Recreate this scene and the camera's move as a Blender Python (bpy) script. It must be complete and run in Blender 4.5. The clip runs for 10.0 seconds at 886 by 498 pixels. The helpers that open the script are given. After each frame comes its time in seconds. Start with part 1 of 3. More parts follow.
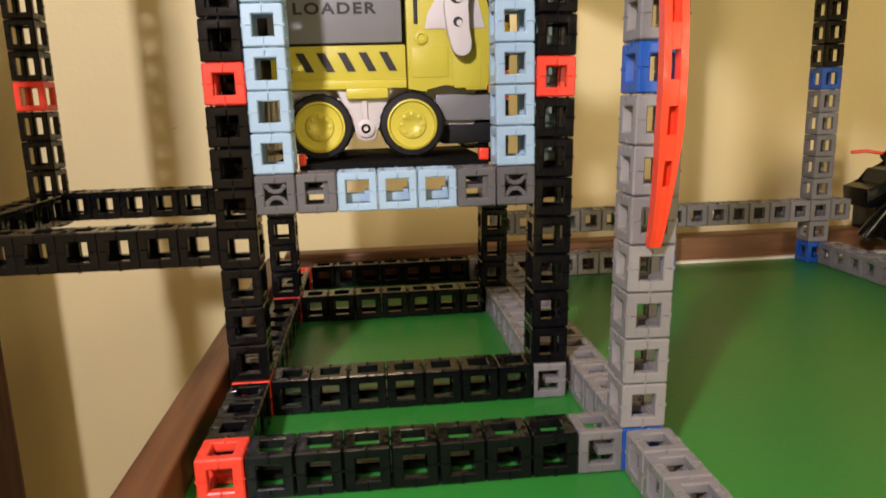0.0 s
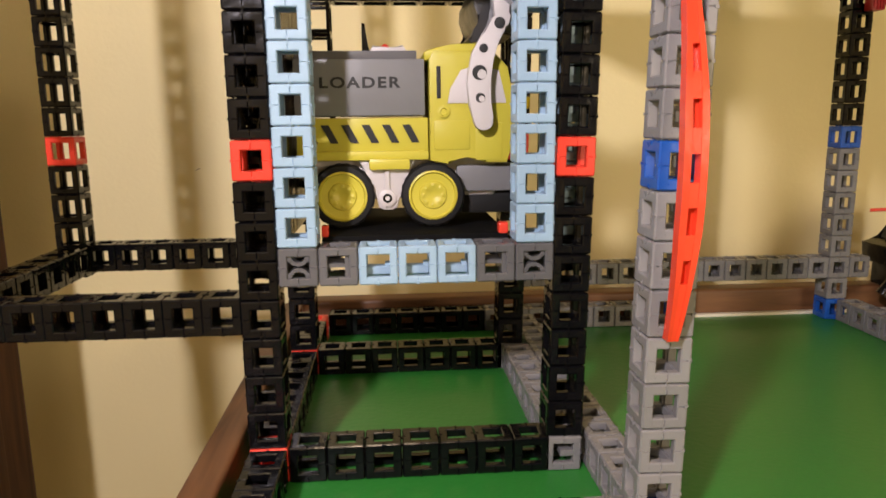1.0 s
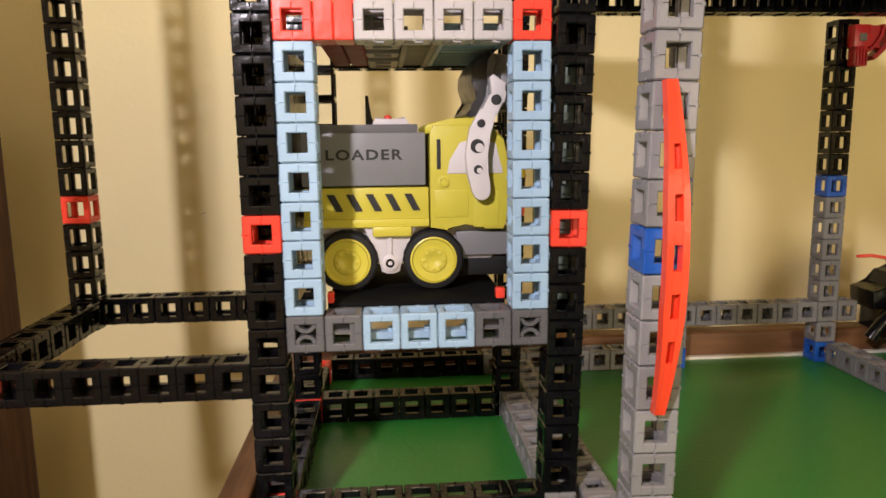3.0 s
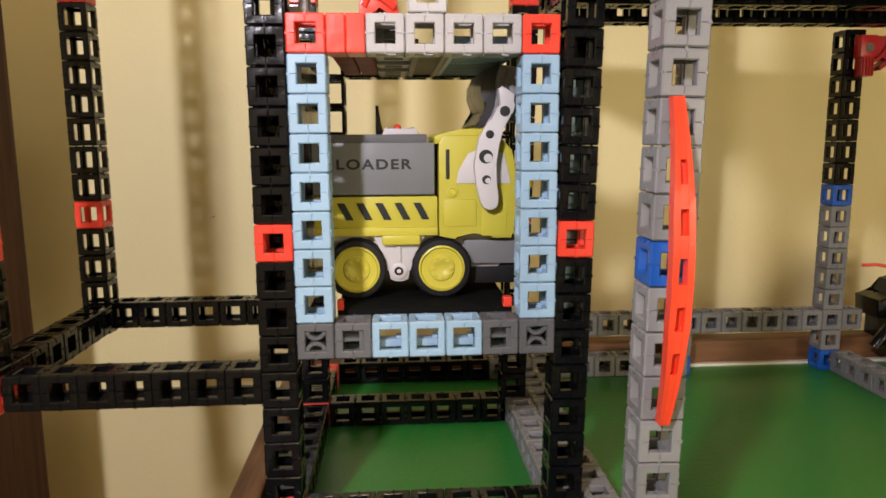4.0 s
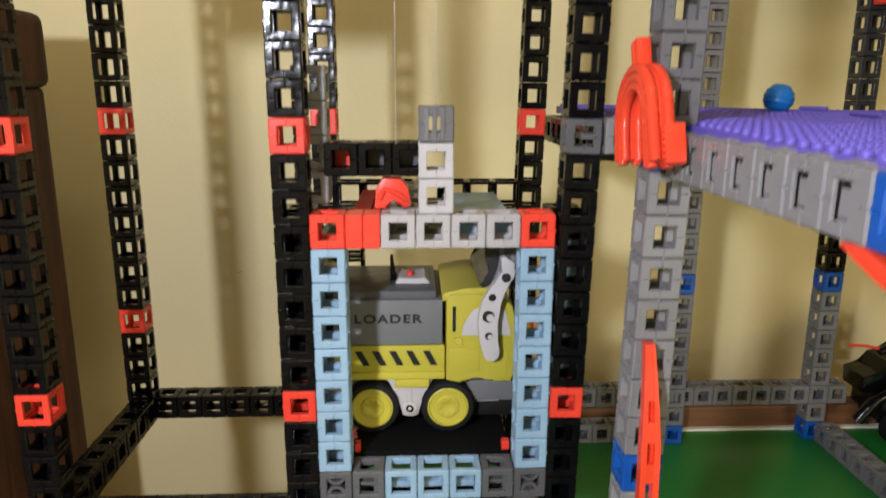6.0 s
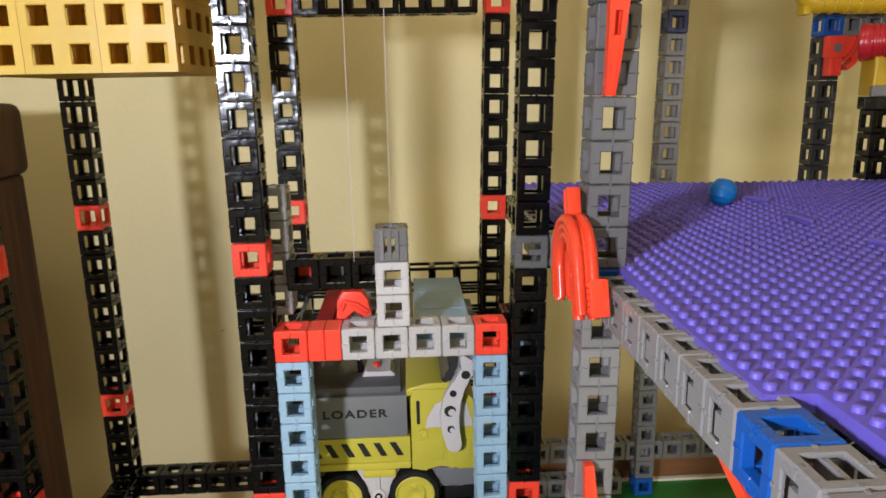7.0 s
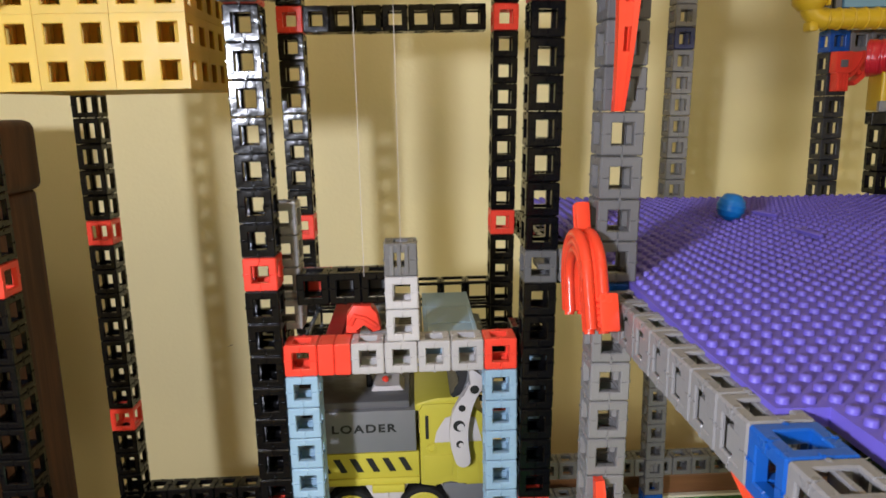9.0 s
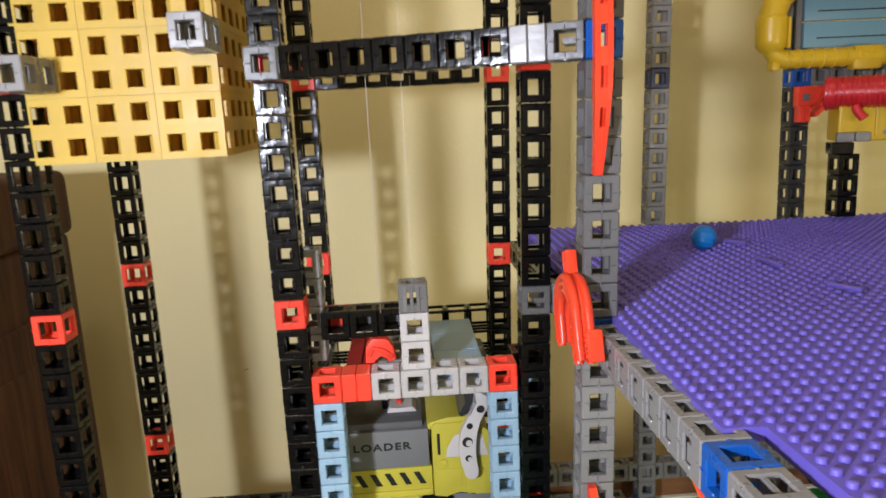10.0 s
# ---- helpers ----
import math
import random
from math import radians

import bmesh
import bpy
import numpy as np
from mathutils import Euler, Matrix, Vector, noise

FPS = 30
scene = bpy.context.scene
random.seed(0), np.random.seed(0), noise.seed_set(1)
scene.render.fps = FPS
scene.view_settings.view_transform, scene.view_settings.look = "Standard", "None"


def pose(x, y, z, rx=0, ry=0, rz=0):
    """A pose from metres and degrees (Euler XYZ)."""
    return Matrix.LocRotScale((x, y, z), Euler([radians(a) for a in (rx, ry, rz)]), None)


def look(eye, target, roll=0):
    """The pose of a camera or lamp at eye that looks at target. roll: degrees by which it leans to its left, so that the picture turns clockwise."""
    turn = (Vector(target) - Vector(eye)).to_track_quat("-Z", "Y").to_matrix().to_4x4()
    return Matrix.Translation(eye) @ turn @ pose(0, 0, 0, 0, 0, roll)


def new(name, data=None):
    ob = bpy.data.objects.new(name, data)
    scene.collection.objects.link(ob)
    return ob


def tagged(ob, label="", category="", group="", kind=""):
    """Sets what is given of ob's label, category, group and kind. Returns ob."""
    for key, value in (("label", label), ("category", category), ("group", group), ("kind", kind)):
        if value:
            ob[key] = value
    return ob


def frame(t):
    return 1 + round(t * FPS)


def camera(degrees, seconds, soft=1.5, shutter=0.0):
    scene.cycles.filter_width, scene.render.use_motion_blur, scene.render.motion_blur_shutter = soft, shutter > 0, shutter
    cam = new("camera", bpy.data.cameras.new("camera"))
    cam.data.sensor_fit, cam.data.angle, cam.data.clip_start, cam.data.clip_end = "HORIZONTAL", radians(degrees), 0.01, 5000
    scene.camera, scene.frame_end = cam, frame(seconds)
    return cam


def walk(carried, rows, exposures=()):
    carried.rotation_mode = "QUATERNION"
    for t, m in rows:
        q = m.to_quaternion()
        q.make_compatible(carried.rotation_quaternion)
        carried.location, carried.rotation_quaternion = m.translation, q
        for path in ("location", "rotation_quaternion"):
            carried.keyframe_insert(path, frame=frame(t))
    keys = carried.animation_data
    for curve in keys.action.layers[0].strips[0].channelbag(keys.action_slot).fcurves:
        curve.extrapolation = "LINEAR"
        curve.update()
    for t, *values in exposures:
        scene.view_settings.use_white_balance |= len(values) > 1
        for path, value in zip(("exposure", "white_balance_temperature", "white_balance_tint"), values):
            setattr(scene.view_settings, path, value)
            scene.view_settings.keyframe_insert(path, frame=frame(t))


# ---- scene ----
cam = camera(64.9, 10.0, soft=1.6, shutter=0.5)
PATH = [
    (0, (0.086, -0.381, 0.175), (0.275, 1.567, -0.239), -1.6),
    (0.5, (0.087, -0.381, 0.192), (0.261, 1.573, -0.197), -1.6),
    (1, (0.084, -0.38, 0.207), (0.234, 1.581, -0.155), -0.6),
    (1.5, (0.083, -0.38, 0.219), (0.239, 1.582, -0.138), -0.7),
    (2, (0.084, -0.383, 0.232), (0.25, 1.581, -0.111), 0.3),
    (2.5, (0.086, -0.386, 0.241), (0.249, 1.581, -0.079), -0.2),
    (2.7, (0.084, -0.392, 0.239), (0.238, 1.578, -0.073), -0.7),
    (3.8, (0.081, -0.399, 0.243), (0.229, 1.571, -0.067), -0.3),
    (4, (0.08, -0.401, 0.245), (0.22, 1.57, -0.063), -0.3),
    (4.5, (0.079, -0.402, 0.257), (0.218, 1.568, -0.061), -1.6),
    (5, (0.079, -0.407, 0.29), (0.213, 1.562, -0.034), -1.7),
    (5.2, (0.08, -0.411, 0.307), (0.207, 1.554, -0.044), -1.0),
    (6.3, (0.094, -0.43, 0.422), (0.174, 1.514, -0.042), 0.2),
    (6.5, (0.101, -0.433, 0.439), (0.192, 1.512, -0.018), -0.2),
    (7, (0.112, -0.434, 0.467), (0.21, 1.512, 0.018), -1.1),
    (7.5, (0.108, -0.435, 0.458), (0.177, 1.518, 0.032), -0.8),
    (8, (0.105, -0.432, 0.453), (0.163, 1.523, 0.035), -0.4),
    (8.5, (0.106, -0.431, 0.455), (0.172, 1.521, 0.024), -0.7),
    (9, (0.11, -0.436, 0.467), (0.191, 1.521, 0.061), -1.2),
    (9.5, (0.11, -0.451, 0.483), (0.183, 1.507, 0.082), -2.3),
    (10, (0.099, -0.492, 0.502), (0.2, 1.469, 0.118), -2.8),
]
walk(cam, [(t, look(eye, target, roll)) for t, eye, target, roll in PATH],
     exposures=[(0, -0.12, 6900, 20), (2.5, -0.14, 6900, 20), (5.0, -0.40, 6200, 11), (6.5, -0.54, 6050, 9), (8.5, -0.54, 6000, 9), (10, -0.47, 6000, 9)])

# ---- light ----
world = bpy.data.worlds.new("world")
world.use_nodes = True
world.node_tree.nodes["Background"].inputs[0].default_value = (1.0, 0.82, 0.55, 1)
world.node_tree.nodes["Background"].inputs[1].default_value = 0.03
scene.world = world

U = 0.022          # edge of one toy block, metres


def point_light(name, at, watts, radius, colour):
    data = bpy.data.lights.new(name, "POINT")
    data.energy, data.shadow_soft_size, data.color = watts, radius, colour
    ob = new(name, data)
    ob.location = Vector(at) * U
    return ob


lamp_light = point_light("room_lamp_light", (-8.0, -29.0, 24.0), 35.0, 0.027, (0.92, 0.91, 0.99))
# added fill without a fixture, lifts the right side of the back wall
side_fill = point_light("side_fill_light", (38.0, -44.0, 13.0), 25.0, 0.20, (1.0, 0.88, 0.62))
# second added fill from above, softens shade on level surfaces
top_fill = point_light("top_fill_light", (0.0, -30.0, 77.0), 13.0, 0.10, (1.0, 0.83, 0.60))

# ---- materials ----


def nodes_of(name):
    m = bpy.data.materials.new(name)
    m.use_nodes = True
    nt = m.node_tree
    return m, nt, nt.nodes["Principled BSDF"]


def add(nt, kind, **values):
    n = nt.nodes.new(kind)
    for key, value in values.items():
        n.inputs[key.replace("_", " ")].default_value = value
    return n


def plastic(name, colour, rough=0.32, vary=0.12, scuff=0.1, scale=60.0, coat=0.0, spec=0.4, warp=0.0012):
    """Moulded plastic: small shade differences between pieces, faint scuffs, slight ripple."""
    m, nt, b = nodes_of(name)
    info = nt.nodes.new("ShaderNodeObjectInfo")
    coord = nt.nodes.new("ShaderNodeTexCoord")
    big = add(nt, "ShaderNodeTexNoise", Scale=scale, Detail=3.0)
    fine = add(nt, "ShaderNodeTexNoise", Scale=scale * 14, Detail=2.0)
    nt.links.new(coord.outputs["Object"], big.inputs["Vector"])
    nt.links.new(coord.outputs["Object"], fine.inputs["Vector"])
    ramp = nt.nodes.new("ShaderNodeMapRange")
    ramp.inputs["To Min"].default_value, ramp.inputs["To Max"].default_value = 1 - vary, 1 + vary
    nt.links.new(info.outputs["Random"], ramp.inputs["Value"])
    hsv = add(nt, "ShaderNodeHueSaturation", Color=(*colour, 1))
    nt.links.new(ramp.outputs["Result"], hsv.inputs["Value"])
    dirt = nt.nodes.new("ShaderNodeMixRGB")
    dirt.blend_type = "MULTIPLY"
    dirt.inputs["Fac"].default_value = scuff
    nt.links.new(hsv.outputs["Color"], dirt.inputs["Color1"])
    nt.links.new(big.outputs["Fac"], dirt.inputs["Color2"])
    nt.links.new(dirt.outputs["Color"], b.inputs["Base Color"])
    r = nt.nodes.new("ShaderNodeMapRange")
    r.inputs["To Min"].default_value, r.inputs["To Max"].default_value = max(rough - 0.1, 0.08), rough + 0.14
    nt.links.new(big.outputs["Fac"], r.inputs["Value"])
    nt.links.new(r.outputs["Result"], b.inputs["Roughness"])
    bump = add(nt, "ShaderNodeBump", Strength=0.1, Distance=0.00012)
    nt.links.new(fine.outputs["Fac"], bump.inputs["Height"])
    sink = add(nt, "ShaderNodeBump", Strength=0.5, Distance=warp)      # moulding waviness
    nt.links.new(big.outputs["Fac"], sink.inputs["Height"])
    nt.links.new(bump.outputs["Normal"], sink.inputs["Normal"])
    nt.links.new(sink.outputs["Normal"], b.inputs["Normal"])
    b.inputs["Coat Weight"].default_value = coat
    b.inputs["Specular IOR Level"].default_value = spec
    return m


def painted_wall(name, colour):
    m, nt, b = nodes_of(name)
    coord = nt.nodes.new("ShaderNodeTexCoord")
    stain = add(nt, "ShaderNodeTexNoise", Scale=3.0, Detail=4.0)
    grain = add(nt, "ShaderNodeTexNoise", Scale=220.0, Detail=4.0)
    for n in (stain, grain):
        nt.links.new(coord.outputs["Object"], n.inputs["Vector"])
    ramp = nt.nodes.new("ShaderNodeValToRGB")
    ramp.color_ramp.elements[0].position, ramp.color_ramp.elements[1].position = 0.3, 0.7
    ramp.color_ramp.elements[0].color = (*[c * 0.92 for c in colour], 1)
    ramp.color_ramp.elements[1].color = (*colour, 1)
    nt.links.new(stain.outputs["Fac"], ramp.inputs["Fac"])
    nt.links.new(ramp.outputs["Color"], b.inputs["Base Color"])
    b.inputs["Roughness"].default_value = 0.62
    bump = add(nt, "ShaderNodeBump", Strength=0.25, Distance=0.0012)
    nt.links.new(grain.outputs["Fac"], bump.inputs["Height"])
    nt.links.new(bump.outputs["Normal"], b.inputs["Normal"])
    return m


def wood(name, dark, light, stretch=(1.0, 1.0, 12.0), rough=0.45, scale=22.0, spec=0.3):
    m, nt, b = nodes_of(name)
    coord = nt.nodes.new("ShaderNodeTexCoord")
    mapping = nt.nodes.new("ShaderNodeMapping")
    mapping.inputs["Scale"].default_value = [1 / s for s in stretch]
    nt.links.new(coord.outputs["Object"], mapping.inputs["Vector"])
    wave = add(nt, "ShaderNodeTexNoise", Scale=scale * 4, Detail=5.0, Distortion=0.8)
    blotch = add(nt, "ShaderNodeTexNoise", Scale=scale * 0.4, Detail=2.0)
    for n in (wave, blotch):
        nt.links.new(mapping.outputs["Vector"], n.inputs["Vector"])
    mix = nt.nodes.new("ShaderNodeMath")
    mix.operation = "MULTIPLY_ADD"
    mix.inputs[1].default_value = 0.6
    nt.links.new(wave.outputs["Fac"], mix.inputs[0])
    half = nt.nodes.new("ShaderNodeMath")
    half.operation = "MULTIPLY"
    half.inputs[1].default_value = 0.4
    nt.links.new(blotch.outputs["Fac"], half.inputs[0])
    nt.links.new(half.outputs[0], mix.inputs[2])
    ramp = nt.nodes.new("ShaderNodeValToRGB")
    ramp.color_ramp.elements[0].position, ramp.color_ramp.elements[1].position = 0.35, 0.65
    ramp.color_ramp.elements[0].color, ramp.color_ramp.elements[1].color = (*dark, 1), (*light, 1)
    nt.links.new(mix.outputs[0], ramp.inputs["Fac"])
    nt.links.new(ramp.outputs["Color"], b.inputs["Base Color"])
    b.inputs["Roughness"].default_value = rough
    b.inputs["Specular IOR Level"].default_value = spec
    bump = add(nt, "ShaderNodeBump", Strength=0.15, Distance=0.0006)
    nt.links.new(wave.outputs["Fac"], bump.inputs["Height"])
    nt.links.new(bump.outputs["Normal"], b.inputs["Normal"])
    return m


BLACK = plastic("black_plastic", (0.0035, 0.0035, 0.0042), rough=0.13, scuff=0.3, spec=0.3, scale=70.0, warp=0.0014)
RED = plastic("red_plastic", (0.78, 0.055, 0.03), rough=0.3)
NAVY = plastic("navy_blue_plastic", (0.006, 0.012, 0.07), rough=0.3)
ORANGE = plastic("orange_red_plastic", (0.78, 0.058, 0.022), rough=0.22)
ICE = plastic("light_blue_plastic", (0.29, 0.43, 0.56), rough=0.35, vary=0.05)
SILVER = plastic("light_grey_plastic", (0.205, 0.197, 0.197), rough=0.28, spec=0.3)
PEARL = plastic("pearl_grey_plastic", (0.44, 0.42, 0.42), rough=0.28, spec=0.3)
GREY = plastic("mid_grey_plastic", (0.165, 0.16, 0.16), rough=0.28, spec=0.3)
DARK = plastic("dark_grey_plastic", (0.11, 0.108, 0.112), rough=0.3, spec=0.22, warp=0.002)
BLUE = plastic("blue_plastic", (0.009, 0.08, 0.36), rough=0.28)
PURPLE = plastic("purple_plastic", (0.128, 0.094, 0.46), rough=0.46, vary=0.03)
HONEY = plastic("honey_yellow_plastic", (0.72, 0.55, 0.10), rough=0.4, vary=0.05)
LEMON = plastic("lemon_yellow_plastic", (0.52, 0.452, 0.05), rough=0.36, vary=0.03)
ROCK = plastic("truck_grey_plastic", (0.17, 0.17, 0.175), rough=0.4, vary=0.03)
PALE = plastic("pale_grey_plastic", (0.55, 0.51, 0.50), rough=0.4, vary=0.03)
RUBBER = plastic("black_rubber", (0.010, 0.010, 0.010), rough=0.6, scuff=0.4, spec=0.25)
OLIVE = plastic("dull_grey_plastic", (0.16, 0.15, 0.11), rough=0.4, vary=0.03)
CHAR = plastic("charcoal_plastic", (0.03, 0.03, 0.033), rough=0.3, vary=0.03)
MATTE = plastic("matt_black_plastic", (0.004, 0.004, 0.004), rough=0.75, spec=0.08)
INK = plastic("black_print", (0.012, 0.012, 0.012), rough=0.5)
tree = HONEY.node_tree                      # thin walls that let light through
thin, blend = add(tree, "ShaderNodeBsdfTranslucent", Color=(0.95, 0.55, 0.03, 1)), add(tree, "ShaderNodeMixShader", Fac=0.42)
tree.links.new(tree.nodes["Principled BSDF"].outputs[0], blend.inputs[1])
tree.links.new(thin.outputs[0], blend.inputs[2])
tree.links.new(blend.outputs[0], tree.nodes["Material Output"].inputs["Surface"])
CRIMSON = plastic("crimson_plastic", (0.48, 0.018, 0.025), rough=0.3)
WINE = plastic("wine_red_plastic", (0.30, 0.006, 0.014), rough=0.5, spec=0.1)
CORN = plastic("deep_yellow_plastic", (0.52, 0.34, 0.012), rough=0.35)
SKY = plastic("sky_blue_plastic", (0.11, 0.22, 0.30), rough=0.4)
BALL = plastic("ball_blue_plastic", (0.01, 0.17, 0.55), rough=0.3)
WALL = painted_wall("cream_wall_paint", (0.84, 0.73, 0.40))
GREEN = painted_wall("green_mat_card", (0.017, 0.19, 0.028))
GREEN.node_tree.nodes["Principled BSDF"].inputs["Roughness"].default_value = 0.33
WHITE = painted_wall("white_card", (0.75, 0.70, 0.58))
RIM = wood("brown_rim_wood", (0.07, 0.028, 0.012), (0.19, 0.085, 0.035), stretch=(1, 10, 1))
RIMX = wood("brown_rim_wood_across", (0.07, 0.028, 0.012), (0.19, 0.085, 0.035), stretch=(10, 1, 1))
CABINET = wood("reddish_cabinet_wood", (0.026, 0.0098, 0.004), (0.09, 0.036, 0.015), rough=0.6, spec=0.12)
CARPET = painted_wall("beige_carpet", (0.32, 0.25, 0.17))

# ---- mesh helpers (all in block units, turned into metres when linked) ----


def thing(name, at=(0, 0, 0), label="", category="", group="", kind="", turn=None):
    ob = new(name)
    ob.empty_display_size = 0.01
    ob.location = Vector(at) * U
    if turn:
        ob.rotation_euler = [radians(a) for a in turn]
    return tagged(ob, label, category, group, kind)


def to_mesh(name, bm, mat, smooth=False):
    for v in bm.verts:
        v.co *= U
    bmesh.ops.recalc_face_normals(bm, faces=bm.faces)
    me = bpy.data.meshes.new(name)
    bm.to_mesh(me)
    bm.free()
    me.materials.append(mat)
    if smooth:
        me.shade_smooth()
        me.set_sharp_from_angle(angle=radians(38))
    return me


def part(name, bm, mat, parent=None, label="", at=(0, 0, 0), turn=None, smooth=False):
    me = bm if isinstance(bm, bpy.types.Mesh) else to_mesh(name, bm, mat, smooth)
    ob = new(name, me)
    ob.location = Vector(at) * U
    if turn:
        ob.rotation_euler = [radians(a) for a in turn]
    if parent:
        ob.parent = parent
    if label:
        ob["label"] = label
    return ob


def box(x0, x1, y0, y1, z0, z1, bevel=0.0, segments=2, bm=None):
    out = bm or bmesh.new()
    made = bmesh.ops.create_cube(out, size=1.0)["verts"]
    for v in made:
        v.co = ((x0 + x1) / 2 + v.co.x * (x1 - x0), (y0 + y1) / 2 + v.co.y * (y1 - y0), (z0 + z1) / 2 + v.co.z * (z1 - z0))
    if bevel:
        edges = {e for v in made for e in v.link_edges}
        bmesh.ops.bevel(out, geom=list(edges), offset=bevel, segments=segments, profile=0.6, affect="EDGES")
    return out


def prism(outline, y0, y1, bevel=0.0, segments=2, bm=None):
    """A slab with the x, z outline, between two depths."""
    out = bm or bmesh.new()
    a = [out.verts.new((x, y0, z)) for x, z in outline]
    b = [out.verts.new((x, y1, z)) for x, z in outline]
    n = len(a)
    faces = [out.faces.new(a), out.faces.new(b[::-1])]
    for i in range(n):
        faces.append(out.faces.new((a[i], b[i], b[(i + 1) % n], a[(i + 1) % n])))
    if bevel:
        edges = list({e for f in faces[:2] for e in f.edges})
        bmesh.ops.bevel(out, geom=edges, offset=bevel, segments=segments, profile=0.6, affect="EDGES")
    return out


def lathe(profile, sides=32, axis="Y", bm=None, at=(0, 0, 0)):
    """A turned body: profile of (radius, along) pairs."""
    out = bm or bmesh.new()
    rings = []
    for r, h in profile:
        ring = []
        for i in range(sides):
            a = 2 * math.pi * i / sides
            c, s = r * math.cos(a), r * math.sin(a)
            p = {"Y": (c, h, s), "Z": (c, s, h), "X": (h, c, s)}[axis]
            ring.append(out.verts.new(Vector(p) + Vector(at)))
        rings.append(ring)
    for r0, r1 in zip(rings, rings[1:]):
        for i in range(sides):
            out.faces.new((r0[i], r0[(i + 1) % sides], r1[(i + 1) % sides], r1[i]))
    for ring in (rings[0], rings[-1]):
        out.faces.new(ring)
    return out


def tube(points, radius, sides=10, bm=None, ribs=0.0):
    """A round bar along the points; ribs: how much every third ring bulges."""
    out = bm or bmesh.new()
    pts = [Vector(p) for p in points]
    rings = []
    for i, p in enumerate(pts):
        d = (pts[min(i + 1, len(pts) - 1)] - pts[max(i - 1, 0)]).normalized()
        side = d.cross(Vector((0, 1, 0.01))).normalized()
        up = side.cross(d)
        r = radius * (1 + (ribs if i % 4 in (1, 2) else 0))
        rings.append([out.verts.new(p + side * r * math.cos(2 * math.pi * k / sides) + up * r * math.sin(2 * math.pi * k / sides)) for k in range(sides)])
    for a, b in zip(rings, rings[1:]):
        for k in range(sides):
            out.faces.new((a[k], a[(k + 1) % sides], b[(k + 1) % sides], b[k]))
    out.faces.new(rings[0])
    out.faces.new(rings[-1])
    return out


def frame_cell(bm, hole=0.5, gap=0.012, cham=0.035, ox=0.0, oy=0.0, oz=0.0, side=1.0, wall=0.19):
    """One hollow cube block: twelve edge bars round six square openings, with chamfered outer edges."""
    o, c, h = side / 2 - gap, side / 2 - gap - cham, hole / 2
    w = o - wall
    mid = Vector((ox + side / 2, oy + side / 2, oz + side / 2))
    cache = {}

    def vert(x, y, z):
        key = (round(x, 4), round(y, 4), round(z, 4))
        if key not in cache:
            cache[key] = bm.verts.new(mid + Vector(key))
        return cache[key]

    def put(axis, value, a, b):
        p = [0, 0, 0]
        p[axis], p[(axis + 1) % 3], p[(axis + 2) % 3] = value, a, b
        return vert(*p)

    corners = ((-1, -1), (1, -1), (1, 1), (-1, 1))
    for axis in range(3):
        for s in (-1, 1):
            outer = [put(axis, s * o, i * c, j * c) for i, j in corners]
            lip = [put(axis, s * o, i * (h + 0.028), j * (h + 0.028)) for i, j in corners]
            inner = [put(axis, s * (o - 0.024), i * h, j * h) for i, j in corners]
            deep = [put(axis, s * w, i * h, j * h) for i, j in corners]
            hollow = [put(axis, s * w, i * w, j * w) for i, j in corners]
            for k in range(4):
                n = (k + 1) % 4
                bm.faces.new((outer[k], outer[n], lip[n], lip[k]))
                bm.faces.new((lip[k], lip[n], inner[n], inner[k]))
                bm.faces.new((inner[k], inner[n], deep[n], deep[k]))
                bm.faces.new((deep[k], deep[n], hollow[n], hollow[k]))
        for i in (-1, 1) if cham else ():
            for j in (-1, 1):
                # chamfer strip along this axis
                def at3(v, a, b):
                    return put(axis, v, a, b)
                bm.faces.new((at3(-c, i * o, j * c), at3(c, i * o, j * c), at3(c, i * c, j * o), at3(-c, i * c, j * o)))
    for i in (-1, 1) if cham else ():
        for j in (-1, 1):
            for k in (-1, 1):
                bm.faces.new((vert(i * o, j * c, k * c), vert(i * c, j * o, k * c), vert(i * c, j * c, k * o)))
    return bm


MESHES = {}


def teeth(bm, out=0.507):
    """Small nibs in the middle of every edge of a block's faces, where it locks to the next."""
    for axis in range(3):
        for s in (-1, 1):
            for along in ((axis + 1) % 3, (axis + 2) % 3):
                for t in (-1, 1):
                    size, mid = [0.06, 0.06, 0.06], [0.5, 0.5, 0.5]
                    size[axis], size[along] = 0.05, 0.06
                    mid[axis] += s * (out - 0.025)
                    mid[along] += t * 0.432
                    box(*[m + d * w / 2 for m, w in zip(mid, size) for d in (-1, 1)], 0, 1, bm)


def seam(bm, axis):
    """A shallow groove round the middle of a block, where its halves meet."""
    centre = Vector((0.5, 0.5, 0.5))
    normal = Vector((0, 0, 0))
    normal[axis] = 1
    for off in (-0.014, 0.014, 0.0):
        bmesh.ops.bisect_plane(bm, geom=list(bm.verts) + list(bm.edges) + list(bm.faces), plane_co=centre + normal * off, plane_no=normal)
    for v in bm.verts:
        d = v.co - centre
        if abs(d[axis]) < 1e-4:
            for k in range(3):
                if k != axis and abs(d[k]) > 0.44:
                    v.co[k] -= math.copysign(0.024, d[k])


